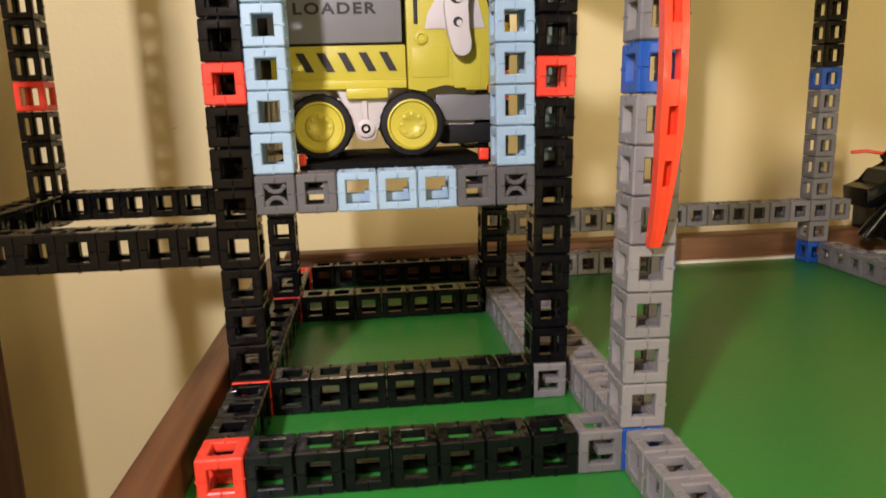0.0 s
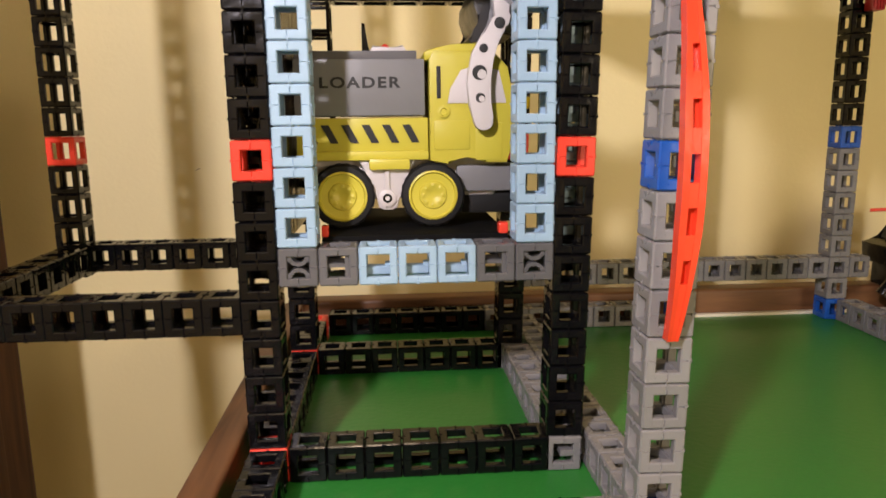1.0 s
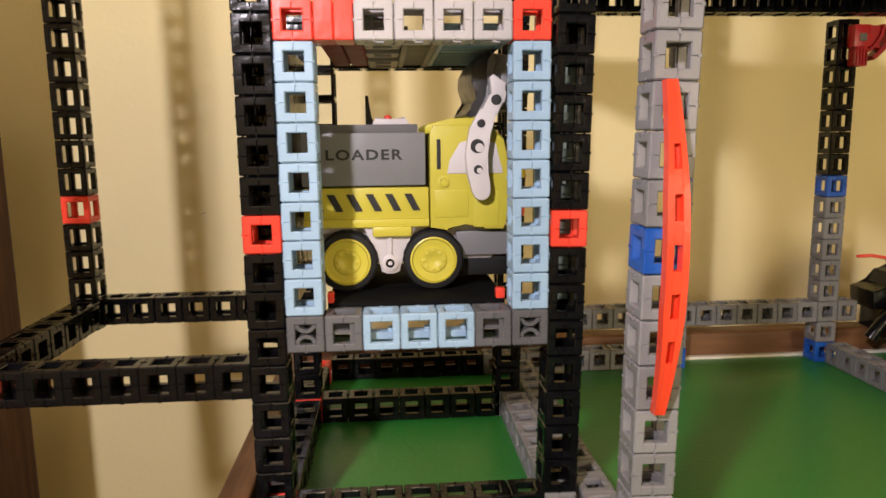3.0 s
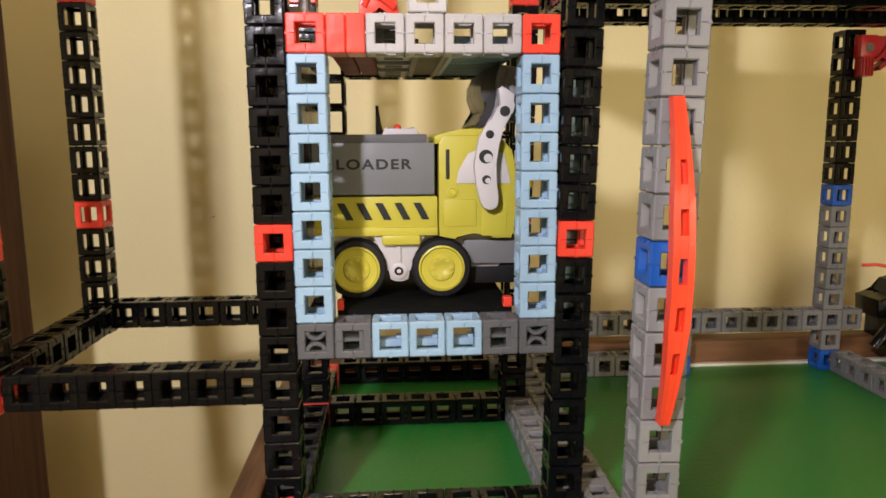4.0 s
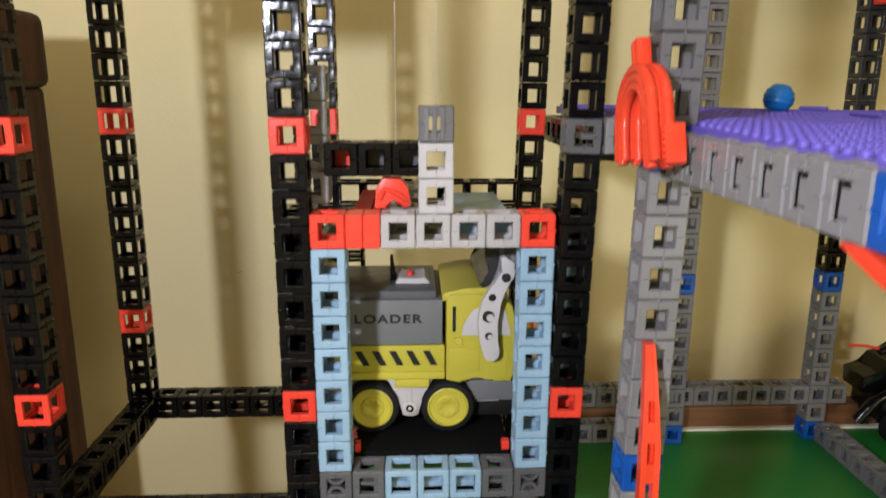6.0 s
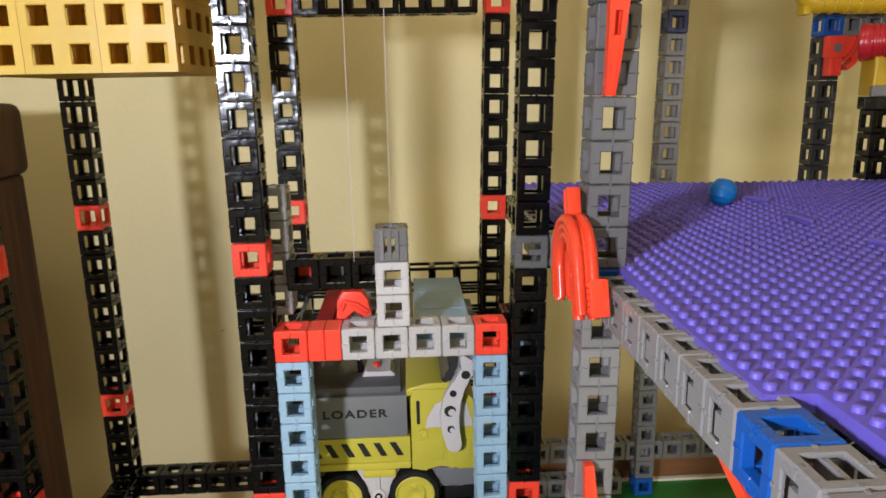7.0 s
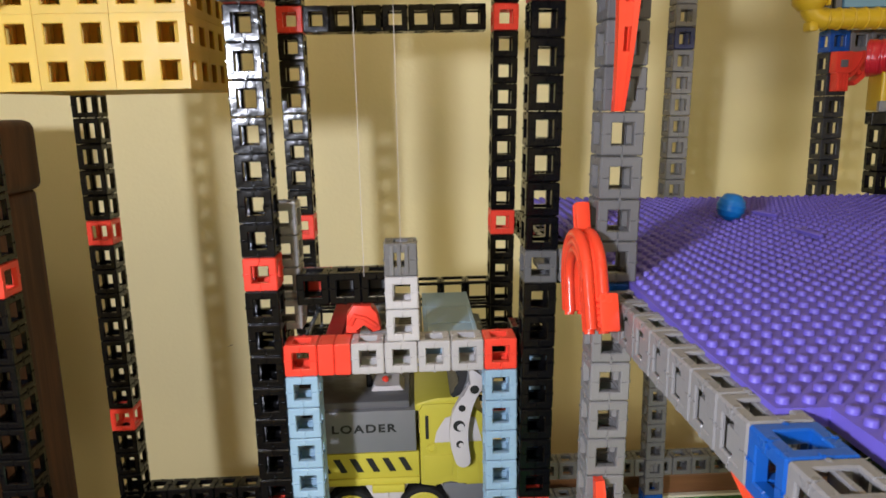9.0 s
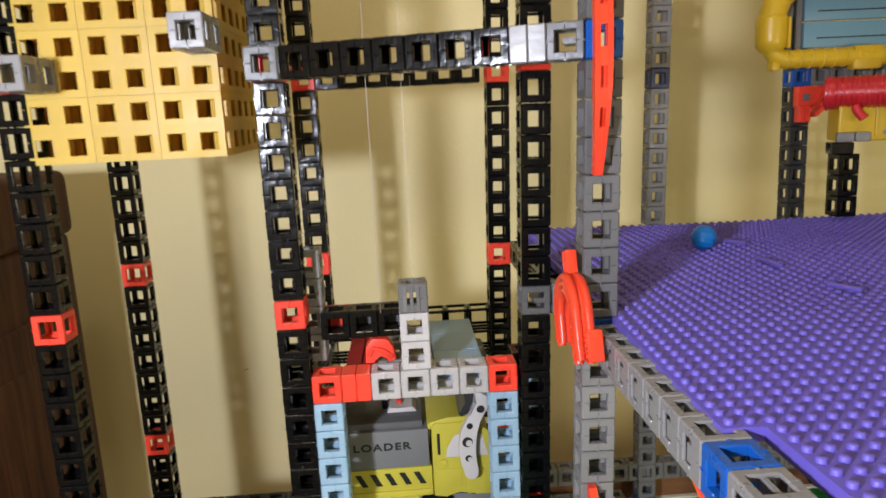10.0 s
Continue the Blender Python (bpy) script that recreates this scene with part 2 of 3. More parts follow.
def block_mesh(style, mat, axis=2):
    """The shared mesh of a block: open, c (a tongue in the front opening), e (a bar across), step (a ledge inside), x (curved hooks inside), solid (closed front with a seam)."""
    key = (style, mat.name, axis)
    if key not in MESHES:
        bm = bmesh.new()
        if style == "solid":
            box(0.012, 0.494, 0.012, 0.988, 0.012, 0.988, 0.03, 1, bm)
            box(0.506, 0.988, 0.012, 0.988, 0.012, 0.988, 0.03, 1, bm)
        else:
            frame_cell(bm, {"slit": 0.58, "open": 0.51, "c": 0.55, "x": 0.55, "slim": 0.42, "e": 0.55, "step": 0.58, "ladder": 0.74, "cx": 0.55}[style], wall={"ladder": 0.1, "cx": 0.06, "slit": 0.12}.get(style, 0.19))
            seam(bm, axis)
            seam(bm, 0 if axis == 2 else 2)
        if style not in ("solid", "ladder"):
            teeth(bm)
        if style == "c":
            box(0.42, 0.80, 0.05, 0.95, 0.42, 0.58, 0, 1, bm)
        if style == "cx":
            box(0.018, 0.085, 0.2, 0.6, 0.315, 0.685, 0, 1, bm)
            box(0.022, 0.085, 0.2, 0.42, 0.2, 0.8, 0, 1, bm)
            box(0.5, 0.58, 0.08, 0.92, 0.08, 0.92, 0, 1, bm)
        if style == "e":
            box(0.2, 0.80, 0.16, 0.9, 0.46, 0.56, 0, 1, bm)
            box(0.66, 0.80, 0.1, 0.9, 0.2, 0.8, 0, 1, bm)
        if style == "step":
            box(0.19, 0.81, 0.42, 0.81, 0.19, 0.4, 0.02, 1, bm)
            box(0.66, 0.81, 0.5, 0.81, 0.19, 0.48, 0.02, 1, bm)
        if style == "x":                       # two curved hooks back to back, before a closed back
            for s in (-1, 1):
                arc = np.linspace(radians(20), radians(160), 9)
                ring = [(0.5 + r * math.cos(a), 0.5 + s * (0.31 - r * math.sin(a))) for r, a in [(0.29, a) for a in arc] + [(0.19, a) for a in arc[::-1]]]
                prism(ring, 0.1, 0.5, 0, 1, bm)
                for x in (0.27, 0.73):
                    lathe([(0.02, 0.07), (0.075, 0.08), (0.075, 0.5)], 8, "Y", bm, (x, 0, 0.5 + s * 0.215))
            box(0.1, 0.9, 0.6, 0.7, 0.1, 0.9, 0, 1, bm)
        MESHES[key] = to_mesh("block", bm, mat)
    return MESHES[key]


def block(parent, at, mat, style="open", axis=2):
    return part("block", block_mesh(style, mat, axis), None, parent, at=at)


def post(x, y, z0, z1, base, marks, label, low=None, low_to=0, lean=0.0, styles=None):
    """An upright of stacked blocks; marks: {level: material}; low: the material under low_to."""
    ob = thing("tower_post", (x, y, 0), label, "toy post", "uprights of the toy tower", turn=(0, lean, 0))
    for z in range(z0, z1):
        mat = marks.get(z) or (low if low and z < low_to else base)
        block(ob, (0, 0, z), mat, (styles or {}).get(z, "open"))
    return ob


def beam(at, step, mats, label, styles=None, turn=None):
    """A row of blocks from a cell, stepping along an axis."""
    ob = thing("tower_beam", at, label, "toy beam", "cross beams of the toy tower", turn=turn)
    for i, mat in enumerate(mats):
        block(ob, Vector(step) * i, mat, (styles or {}).get(i, "open"), 0 if step[0] else 1)
    return ob


def slab(name, x0, x1, y0, y1, z0, z1, mat, label, category, bevel=0.0):
    ob = part(name, box(x0, x1, y0, y1, z0, z1, bevel), mat)
    return tagged(ob, label, category, kind="structure")


# ---- the room ----
slab("wall_back", -90, 120, 21.6, 27, -40, 80, WALL, "cream yellow painted room wall behind the table", "wall")
slab("wall_left", -96, -90, -120, 27, -40, 80, WALL, "cream yellow painted side wall of the room", "wall")
slab("wall_right", 120, 126, -120, 27, -40, 80, WALL, "cream yellow painted side wall of the room", "wall")
slab("wall_front", -96, 126, -126, -120, -40, 80, WALL, "cream yellow painted wall behind the viewer", "wall")
slab("ceiling", -96, 126, -126, 27, 80, 86, WHITE, "pale painted room ceiling", "ceiling")
slab("floor", -96, 126, -126, 27, -40.5, -40, CARPET, "beige carpeted room floor under the table", "floor")


def cabinet():
    ob = thing("cabinet", (-12.4, 14.0, 0), "dark reddish brown wooden cabinet with a rounded top moulding", "cabinet")
    part("body", box(-14, -0.28, -12.6, -0.25, -40, 17.75, 0.3, 3), CABINET, ob, smooth=True)
    part("top", box(-14.4, 0.0, -13, 0.0, 17.7, 20.95, 0.6, 4), CABINET, ob, "rounded wooden top moulding", smooth=True)
    part("side_panel", box(-0.5, -0.1, -11.2, -2.6, -36, 14.5, 0.14), CABINET, ob, smooth=True)
    part("side_panel", box(-0.4, -0.02, -9.8, -4.0, -33, 12.6, 0.14), CABINET, ob, smooth=True)


cabinet()

# ---- the table ----


def play_table():
    ob = thing("play_table", (0, 0, 0), "brown wooden play table with a raised rim and green top", "table")
    part("tabletop", box(-1.2, 44, -24, 15.4, -2.2, -0.12, 0.1), RIM, ob)
    part("rim", box(-1.28, -0.36, -24, 15.5, -2.4, 0.95, 0.14, 3), RIM, ob, "raised wooden rim", smooth=True)
    part("rim", box(-0.35, 44, 14.35, 15.5, -2.4, 1.25, 0.18, 3), RIMX, ob, "raised wooden rim", smooth=True)
    for x, y in ((0, -22), (42, -22), (0, 13), (42, 13)):
        part("leg", box(x - 1.2, x + 1.2, y - 1.2, y + 1.2, -40, -2.2, 0.15), RIM, ob)


play_table()
tagged(part("play_mat", box(-0.35, 43, -23.5, 14.0, -0.11, 0.0), GREEN), "smooth bright green play mat lying on the table", "mat")
tagged(part("card_edge", box(-0.35, 43, 14.02, 14.33, -0.11, 0.12, 0.03), WHITE), "white card strip along the mat's edge", "card strip")

# ---- the tower ----
R, K, S, G, D, B = RED, BLACK, SILVER, GREY, DARK, BLUE
TOP = 36
red_marks = {0: R, 8: R, 16: R, 24: R, 32: R}
post(0, 0, 0, TOP, K, red_marks, "black hollow toy block upright with red blocks, glossy")
post(7.85, 0, 0, TOP, K, {0: G, 8: R, 16: D, 24: R, 32: R}, "black hollow toy block upright with red blocks, glossy", lean=1.2, styles={0: "c", 16: "c"})
post(0, 8, 0, TOP, K, red_marks, "black hollow toy block upright with red blocks, glossy")
post(7.75, 8, 0, TOP, K, {0: G, 8: R, 16: R, 24: R, 32: R}, "black hollow toy block upright with red blocks, glossy", lean=1.2)
post(-8, 8, 4, TOP, K, {8: R, 16: R, 24: R, 32: R}, "black hollow toy block upright with red blocks, glossy", styles={z: "slit" for z in range(TOP)})
post(-7.78, 0, 4, TOP, K, {4: R, 8: R, 16: R, 24: R, 32: R}, "black hollow toy block upright with red blocks, glossy", styles={z: "slit" for z in range(TOP)})
post(8.88, -4, 0, TOP, D, {0: B, 8: B, 16: B, 24: B, 32: B}, "grey hollow toy block upright with blue blocks", S, 17, lean=1.2)
post(16.6, 12.7, 0, 16, G, {0: B, 8: B}, "grey hollow toy block upright with blue blocks")
post(16.66, 12.9, 17, TOP, G, {24: NAVY, 32: NAVY}, "grey hollow toy block upright with navy blocks above the platform", lean=1.2).location.z = -0.5 * U
post(24.1, 12.9, 0, 16, K, {0: B, 8: B}, "grey and black toy block upright with blue blocks", G, 8)
post(24.5, 12.9, 17, 27, CHAR, {24: B}, "charcoal glossy toy block upright above the platform").location.z = -0.75 * U
beam((25.5, 12.9, 23.25), (1, 0, 0), [G] * 7, "mid grey toy block beam above the red bracket")

# ground frame
beam((0, -4, 0), (1, 0, 0), [R] + [K] * 7 + [G], "black toy block beam with a red corner, on the green mat", {8: "c"})
beam((1, 0, 0), (1, 0, 0), [K] * 7, "black toy block beam lying on the green mat")
beam((0, -3, 0), (0, 1, 0), [K] * 3, "short black toy block beam on the green mat")
beam((0, 1, 0), (0, 1, 0), [K] * 7, "black toy block beam lying on the green mat")
beam((8, 1, 0), (0, 1, 0), [S] * 7, "grey toy block beam lying on the green mat")
beam((1, 8, 0), (1, 0, 0), [K] * 7, "black toy block beam lying on the green mat")
beam((0, 9, 0), (0, 1, 0), [K] * 3 + [R], "black toy block beam with a red end, on the mat")
beam((1, 12.9, 0), (1, 0, 0), [K] * 7, "black toy block beam lying on the green mat")
beam((8, 12.9, 0), (1, 0, 0), [G] * 8, "grey toy block beam lying on the green mat")
beam((9, -3, 0), (0, 1, 0), [S] * 3 + [G] * 12, "grey toy block beam lying on the green mat")
beam((9, -5, 0), (0, -1, 0), [S] * 9, "grey toy block beam lying on the green mat")
beam((24.6, 11.9, 0), (0, -1, 0), [G] * 16, "grey toy block beam lying on the green mat")
# side bay
beam((-7, 8, 4.2), (1, 0, 0), [K] * 7, "black toy block beam of the side bay")
beam((-6.7, 0, 4.1), (0.957, 0, 0), [K] * 7, "black toy block beam of the side bay")
beam((-7.85, 1, 4.15), (0, 1, 0), [K] * 7, "black toy block beam of the side bay")
# low rail at the back
beam((9.1, 12.9, 2), (1, 0, 0), [G] * 15, "grey toy block rail above the mat")
beam((25.1, 12.9, 2), (1, 0, 0), [G], "single grey toy block beside the upright")
# platform frame
beam((9.48, -5.15, 15.88), (0, -1, 0), [S] * 7 + [B] + [S] * 4, "light grey toy block beam with one blue block", {i: "cx" for i in range(12) if i != 7})
beam((9.22, -0.2, 16), (1, 0, 0), [S], "light grey toy block joining tower and platform")
beam((9.3, 1, 15.7), (0, 1, 0), [K] * 9, "black toy block beam under the purple platform")
for y in (9.7, 6.0, 2.0, -2.2):
    beam((10.3, y, 15.7), (1, 0, 0), [K] * 15, "black toy block beam under the purple platform")
# upper frame
beam((1, 8, 24), (1, 0, 0), [K] * 7, "black toy block beam high on the tower")
beam((0, -1, 24), (1, 0, 0), [D], "dark grey toy block on the tower's front")
beam((1, -0.85, 24), (0.99, 0, 0), [K] * 7 + [S, D], "black toy block beam ending in grey blocks", {7: "solid", 8: "c"}, turn=(0, 0, -20.5))

# ---- the lift ----
CAR = (1, 0, 5.32)


def lift_car():
    ob = thing("lift_car", CAR, "open toy lift car of light blue blocks with red corners", "toy lift")
    for z in range(1, 8):
        block(ob, (0, 0, z), ICE)
        block(ob, (6, 0, z), ICE)
    for i, (mat, style) in enumerate(((D, "x"), (D, "e"), (ICE, "step"), (ICE, "step"), (ICE, "step"), (D, "e"), (D, "x"))):
        block(ob, (i, 0, 0), mat, style, 0)
    for i, (mat, style) in enumerate(((R, "open"), (R, "solid"), (PEARL, "open"), (PEARL, "open"), (PEARL, "open"), (PEARL, "open"), (R, "open"))):
        block(ob, (i, 0, 8), mat, style, 0)
    for z in range(0, 9):                      # guides behind the tower's uprights
        block(ob, (-0.98, 1.06, z), K)
        block(ob, (6.98, 1.06, z), ICE if 0 < z < 8 else K)
        for x in (-0.48, 7.48):
            part("guide_pin", lathe([(0.2, 0.3), (0.2, 0.05), (0.17, -0.04), (0.1, -0.1), (0.02, -0.12)], 14), K, ob, at=(x, 1.35, z + 0.5), smooth=True)
    for z in range(1, 9):                      # rear uprights
        for x in (0, 6):
            block(ob, (x, 7, z), K, "ladder")
    for x in range(1, 6):
        block(ob, (x, 7, 8), K, "ladder")
    floor = [(1.02, 1.12), (5.98, 1.12), (5.98, 0.55)] + [(3.5 + 2.2 * math.cos(a), 0.42 + 0.42 * math.sin(a)) for a in np.linspace(0, math.pi, 13)] + [(1.02, 0.55)]
    part("lift_floor", prism(floor, 1.05, 7, 0.04), MATTE, ob, "black arched floor plate", smooth=True)
    part("side_panel", box(0.0, 0.18, 1.1, 6.95, 1.05, 8.0, 0.03), K, ob, "black side wall")
    part("tip", box(5.72, 5.98, 1.0, 1.3, 1.1, 1.4, 0.05), R, ob)
    part("tip", box(1.02, 1.2, 1.0, 1.3, 1.1, 1.4, 0.05), R, ob)
    # roof: dark red pieces, one open grey block row, a ribbed strip and glossy frames
    part("roof_panel", box(1.02, 1.58, 1.02, 6.98, 8.08, 8.7, 0.05), WINE, ob, "dark red roof piece")
    part("roof_panel", box(1.62, 2.18, 1.02, 6.98, 8.08, 8.7, 0.05), WINE, ob, "dark red roof piece")
    for y in (1.05, 3.0, 5.0, 5.98):
        block(ob, (2.2, y, 8.02), S)
    strip = bmesh.new()
    for x in (3.22, 4.02):
        box(x, x + 0.16, 1.02, 6.98, 8.04, 8.5, 0.02, 1, strip)
    for j in range(20):
        box(3.38, 4.02, 1.06 + 0.3 * j, 1.19 + 0.3 * j, 8.1, 8.4, 0, 1, strip)
    part("roof_grille", strip, OLIVE, ob, "dull grey ribbed roof strip")
    for y in (1.05, 3.05, 5.02):
        pane = bmesh.new()
        for x in (4.22, 5.86):
            box(x, x + 0.14, y, y + 1.94, 8.06, 8.6, 0.02, 1, pane)
        for k in range(4):
            box(4.36, 5.86, y + 0.02 + 0.6 * k, y + 0.14 + 0.6 * k, 8.08, 8.5, 0.02, 1, pane)
        box(4.36, 5.86, y, y + 1.94, 8.5, 8.58, 0, 1, pane)
        part("roof_frame", pane, ICE, ob, "light blue roof frame")
    for x in (-0.96, 7.0):                     # closed backs of the guides
        part("guide_back", box(x, x + 0.94, 2.08, 2.24, 0.05, 8.95, 0.03), K, ob, "glossy black guide plate")
    # hanger
    for z in (9, 10):
        block(ob, (3.08, 0, z), PEARL)
    block(ob, (3.08, 0, 11), G, "slim")
    for i in range(3):
        part("ridge", box(3.25 + 0.22 * i, 3.37 + 0.22 * i, -0.03, 0.05, 11.05, 11.95, 0.02), G, ob)
    for i in range(3):
        block(ob, (0.35 + i * 0.98, 0.9, 9.95), K)
    part("backing", box(1.4, 3.2, 1.95, 2.1, 9.95, 10.9, 0.03), DARK, ob)
    part("backing", box(0.4, 1.35, 1.95, 2.1, 9.95, 10.9, 0.03), R, ob)
    for z in (9.1, 10.1, 11.1, 12.1):
        block(ob, (-0.55, 1.2, z), SILVER)
    for x, z in ((2.45, 10.9), (3.58, 11.9)):   # hoisting strings
        part("string", tube([(x, 0.62, z), (x + 0.02, 0.62, z + 9), (x, 0.64, 33.0 - CAR[2])], 0.008, 6), PALE, ob, "thin pale string", smooth=True)
    latch = part("latch", prism([(1.8, 9.02), (2.15, 9.02), (2.35, 9.42), (2.6, 9.02), (2.88, 9.1), (2.78, 9.62), (2.6, 9.88), (2.05, 9.9), (1.84, 9.6)], 0.9, 1.5, 0.07), R, ob, "red latch", smooth=True)
    part("latch_rib", tube([(1.95, 0.9, 9.3), (2.1, 0.84, 9.6), (2.42, 0.84, 9.5), (2.75, 0.88, 9.25)], 0.08, 8), R, latch, smooth=True)
    return ob


lift_car()


def wheel(parent, x, z, y):
    tyre = part("wheel", lathe([(0.5, 0.78), (0.84, 0.78), (0.89, 0.70), (0.89, 0.1), (0.84, 0.02), (0.70, 0.0), (0.66, 0.1), (0.5, 0.12)], 40), RUBBER, parent, "black rubber tyre on a yellow rim", at=(x, y, z), smooth=True)
    rim = lathe([(0.68, 0.3), (0.69, 0.0), (0.64, -0.02), (0.60, 0.05), (0.40, 0.07), (0.37, 0.02), (0.20, 0.02), (0.14, 0.06), (0.02, 0.06)], 40)
    part("rim", rim, LEMON, tyre, "lemon yellow rim", smooth=True)
    for i in range(8):
        a = 2 * math.pi * i / 8
        part("stud", lathe([(0.06, 0.03), (0.06, -0.03), (0.03, -0.04)], 10), LEMON, tyre, at=(0.28 * math.cos(a), 0.03, 0.28 * math.sin(a)), smooth=True)
    tread = bmesh.new()
    for i in range(22):
        a = 2 * math.pi * i / 22
        made = bmesh.ops.create_cube(tread, size=1.0)["verts"]
        for v in made:
            p = Vector((v.co.x * 0.07 + 0.868, v.co.y * 0.6 + 0.4, v.co.z * 0.12))
            v.co = Matrix.Rotation(-a, 3, "Y") @ p
    part("tread", tread, RUBBER, tyre)


def loader():
    """The toy truck; x along it, its near side at y = 0, floor at z = 0."""
    ob = thing("toy_loader", (CAR[0], 2.25, CAR[2] + 1.14), "yellow and grey toy loader truck standing in the lift", "toy truck")
    W = 4.0                                   # its width
    for x in (1.52, 4.05):
        wheel(ob, x, 0.90, -0.06)
        wheel(ob, x, 0.90, W - 0.7)
    part("chassis", box(0.55, 5.9, 0.5, W - 0.5, 0.75, 2.0, 0.08), PALE, ob, "pale grey chassis", smooth=True)
    part("hub_plate", prism([(1.95, 1.95), (3.62, 1.95), (3.3, 1.35), (3.12, 0.85), (3.06, 0.55), (2.9, 0.48), (2.68, 0.48), (2.52, 0.55), (2.46, 0.85), (2.28, 1.35)], 0.16, 0.6, 0.05), PALE, ob, smooth=True)
    part("bolt", lathe([(0.13, 0.1), (0.13, -0.02), (0.07, -0.03), (0.06, 0.02)], 16), K, ob, at=(2.77, 0.06, 0.82), smooth=True)
    part("link_rod", box(2.70, 2.84, 0.08, 0.2, 0.95, 1.6, 0.03), PALE, ob, smooth=True)
    part("link_eye", lathe([(0.24, 0.16), (0.24, 0.08), (0.2, 0.06), (0.13, 0.06)], 20), PALE, ob, at=(2.77, 0.0, 0.82), smooth=True)
    deck = box(0.3, 3.95, 0.12, W - 0.12, 2.05, 3.05, 0.07, 2)
    part("deck", deck, LEMON, ob, "lemon yellow side deck", smooth=True)
    part("sill", box(0.3, 3.95, 0.02, W - 0.02, 1.88, 2.14, 0.06), LEMON, ob, smooth=True)
    part("step", box(2.28, 3.42, -0.08, 0.5, 1.62, 1.92, 0.07), LEMON, ob, smooth=True)
    for i in range(6):
        x = 0.42 + 0.56 * i
        part("stripe", prism([(x, 2.86), (x + 0.22, 2.86), (x + 0.48, 2.36), (x + 0.26, 2.36)], 0.095, 0.13), INK, ob)
    part("hopper", box(0.3, 3.86, 0.06, W - 0.06, 3.1, 4.62, 0.05), ROCK, ob, "mid grey hopper box", smooth=True)
    part("hopper_lid", box(0.3, 3.66, 0.3, W - 0.3, 4.6, 4.86, 0.05), DARK, ob, smooth=True)
    text = bpy.data.curves.new("lettering", "FONT")
    text.body, text.size, text.extrude = "LOADER", 0.40 * U, 0.006 * U
    text.space_character = 1.22
    text.offset = 0.012 * U
    text.materials.append(INK)
    letters = new("lettering", text)
    letters.parent = ob
    letters.location = Vector((0.98, 0.048, 3.86)) * U
    letters.rotation_euler = (radians(90), 0, 0)
    letters.scale = (1.25, 1.0, 1.0)
    cab = [(3.98, 1.85), (4.5, 1.75), (5.0, 2.02), (5.55, 1.78), (6.15, 1.78), (6.32, 2.3), (6.32, 3.6), (6.15, 4.4), (5.75, 4.82), (4.1, 4.82), (3.98, 4.6)]
    part("cab", prism(cab, 0.0, W, 0.07, 2), LEMON, ob, "lemon yellow cab", smooth=True)
    part("cab_roof", prism([(3.86, 4.56), (3.84, 4.78), (3.95, 4.86), (4.6, 5.0), (5.35, 5.04), (5.5, 4.95), (5.5, 4.7), (4.3, 4.62)], 0.06, W - 0.06, 0.06, 3), LEMON, ob, smooth=True)
    part("window", prism([(4.48, 3.42), (4.55, 3.8), (4.85, 4.3), (5.2, 4.42), (5.9, 4.3), (6.1, 3.5), (6.1, 3.42)], -0.03, 0.3, 0.02), PALE, ob, "pale grey side window", smooth=True)
    part("vent", box(4.18, 4.3, -0.02, 0.2, 3.55, 4.42, 0.03), INK, ob)
    part("knob", lathe([(0.17, 0.1), (0.17, -0.06), (0.1, -0.07), (0.08, -0.03), (0.02, -0.03)], 18), LEMON, ob, at=(4.37, 0, 3.2), smooth=True)
    part("panel", box(4.1, 5.1, -0.025, 0.1, 2.15, 2.95, 0.03), LEMON, ob, smooth=True)
    part("panel", box(5.25, 6.0, -0.02, 0.1, 1.85, 2.9, 0.03), LEMON, ob, smooth=True)
    part("bumper", box(4.75, 6.5, 0.3, W - 0.3, 0.95, 1.7, 0.08), ROCK, ob, "dark grey bumper", smooth=True)
    part("undertray", box(4.9, 6.45, 0.5, W - 0.5, 0.3, 0.95, 0.1), RUBBER, ob, smooth=True)
    part("headlight", box(6.25, 6.85, 0.25, 0.9, 3.25, 3.6, 0.08), CORN, ob, "deep yellow headlight", smooth=True)
    # lifting arm, curved, with three holes
    spine = [(6.05, 5.65), (5.72, 5.25), (5.5, 4.75), (5.42, 4.1), (5.46, 3.5), (5.55, 3.1)]
    widths = [0.21, 0.22, 0.28, 0.32, 0.30, 0.27]
    left, right = [], []
    for i, (x, z) in enumerate(spine):
        x0, z0 = spine[max(i - 1, 0)]
        x1, z1 = spine[min(i + 1, len(spine) - 1)]
        d = Vector((x1 - x0, z1 - z0)).normalized()
        left.append((x - d.y * widths[i], z + d.x * widths[i]))
        right.append((x + d.y * widths[i], z - d.x * widths[i]))
    foot = [(5.56 - 0.27 * math.cos(a), 3.05 - 0.27 * math.sin(a)) for a in np.linspace(0.25, math.pi - 0.25, 9)]
    outline = right + foot + left[::-1] + [(6.08 - 0.22 * math.cos(a), 5.72 + 0.22 * math.sin(a)) for a in np.linspace(math.pi * 0.9, 0.3, 7)]
    arm = part("lift_arm", prism(outline, -0.45, -0.15, 0.05, 2), PALE, ob, "pale grey lifting arm with holes", at=(-0.13, 0, -0.11), smooth=True)
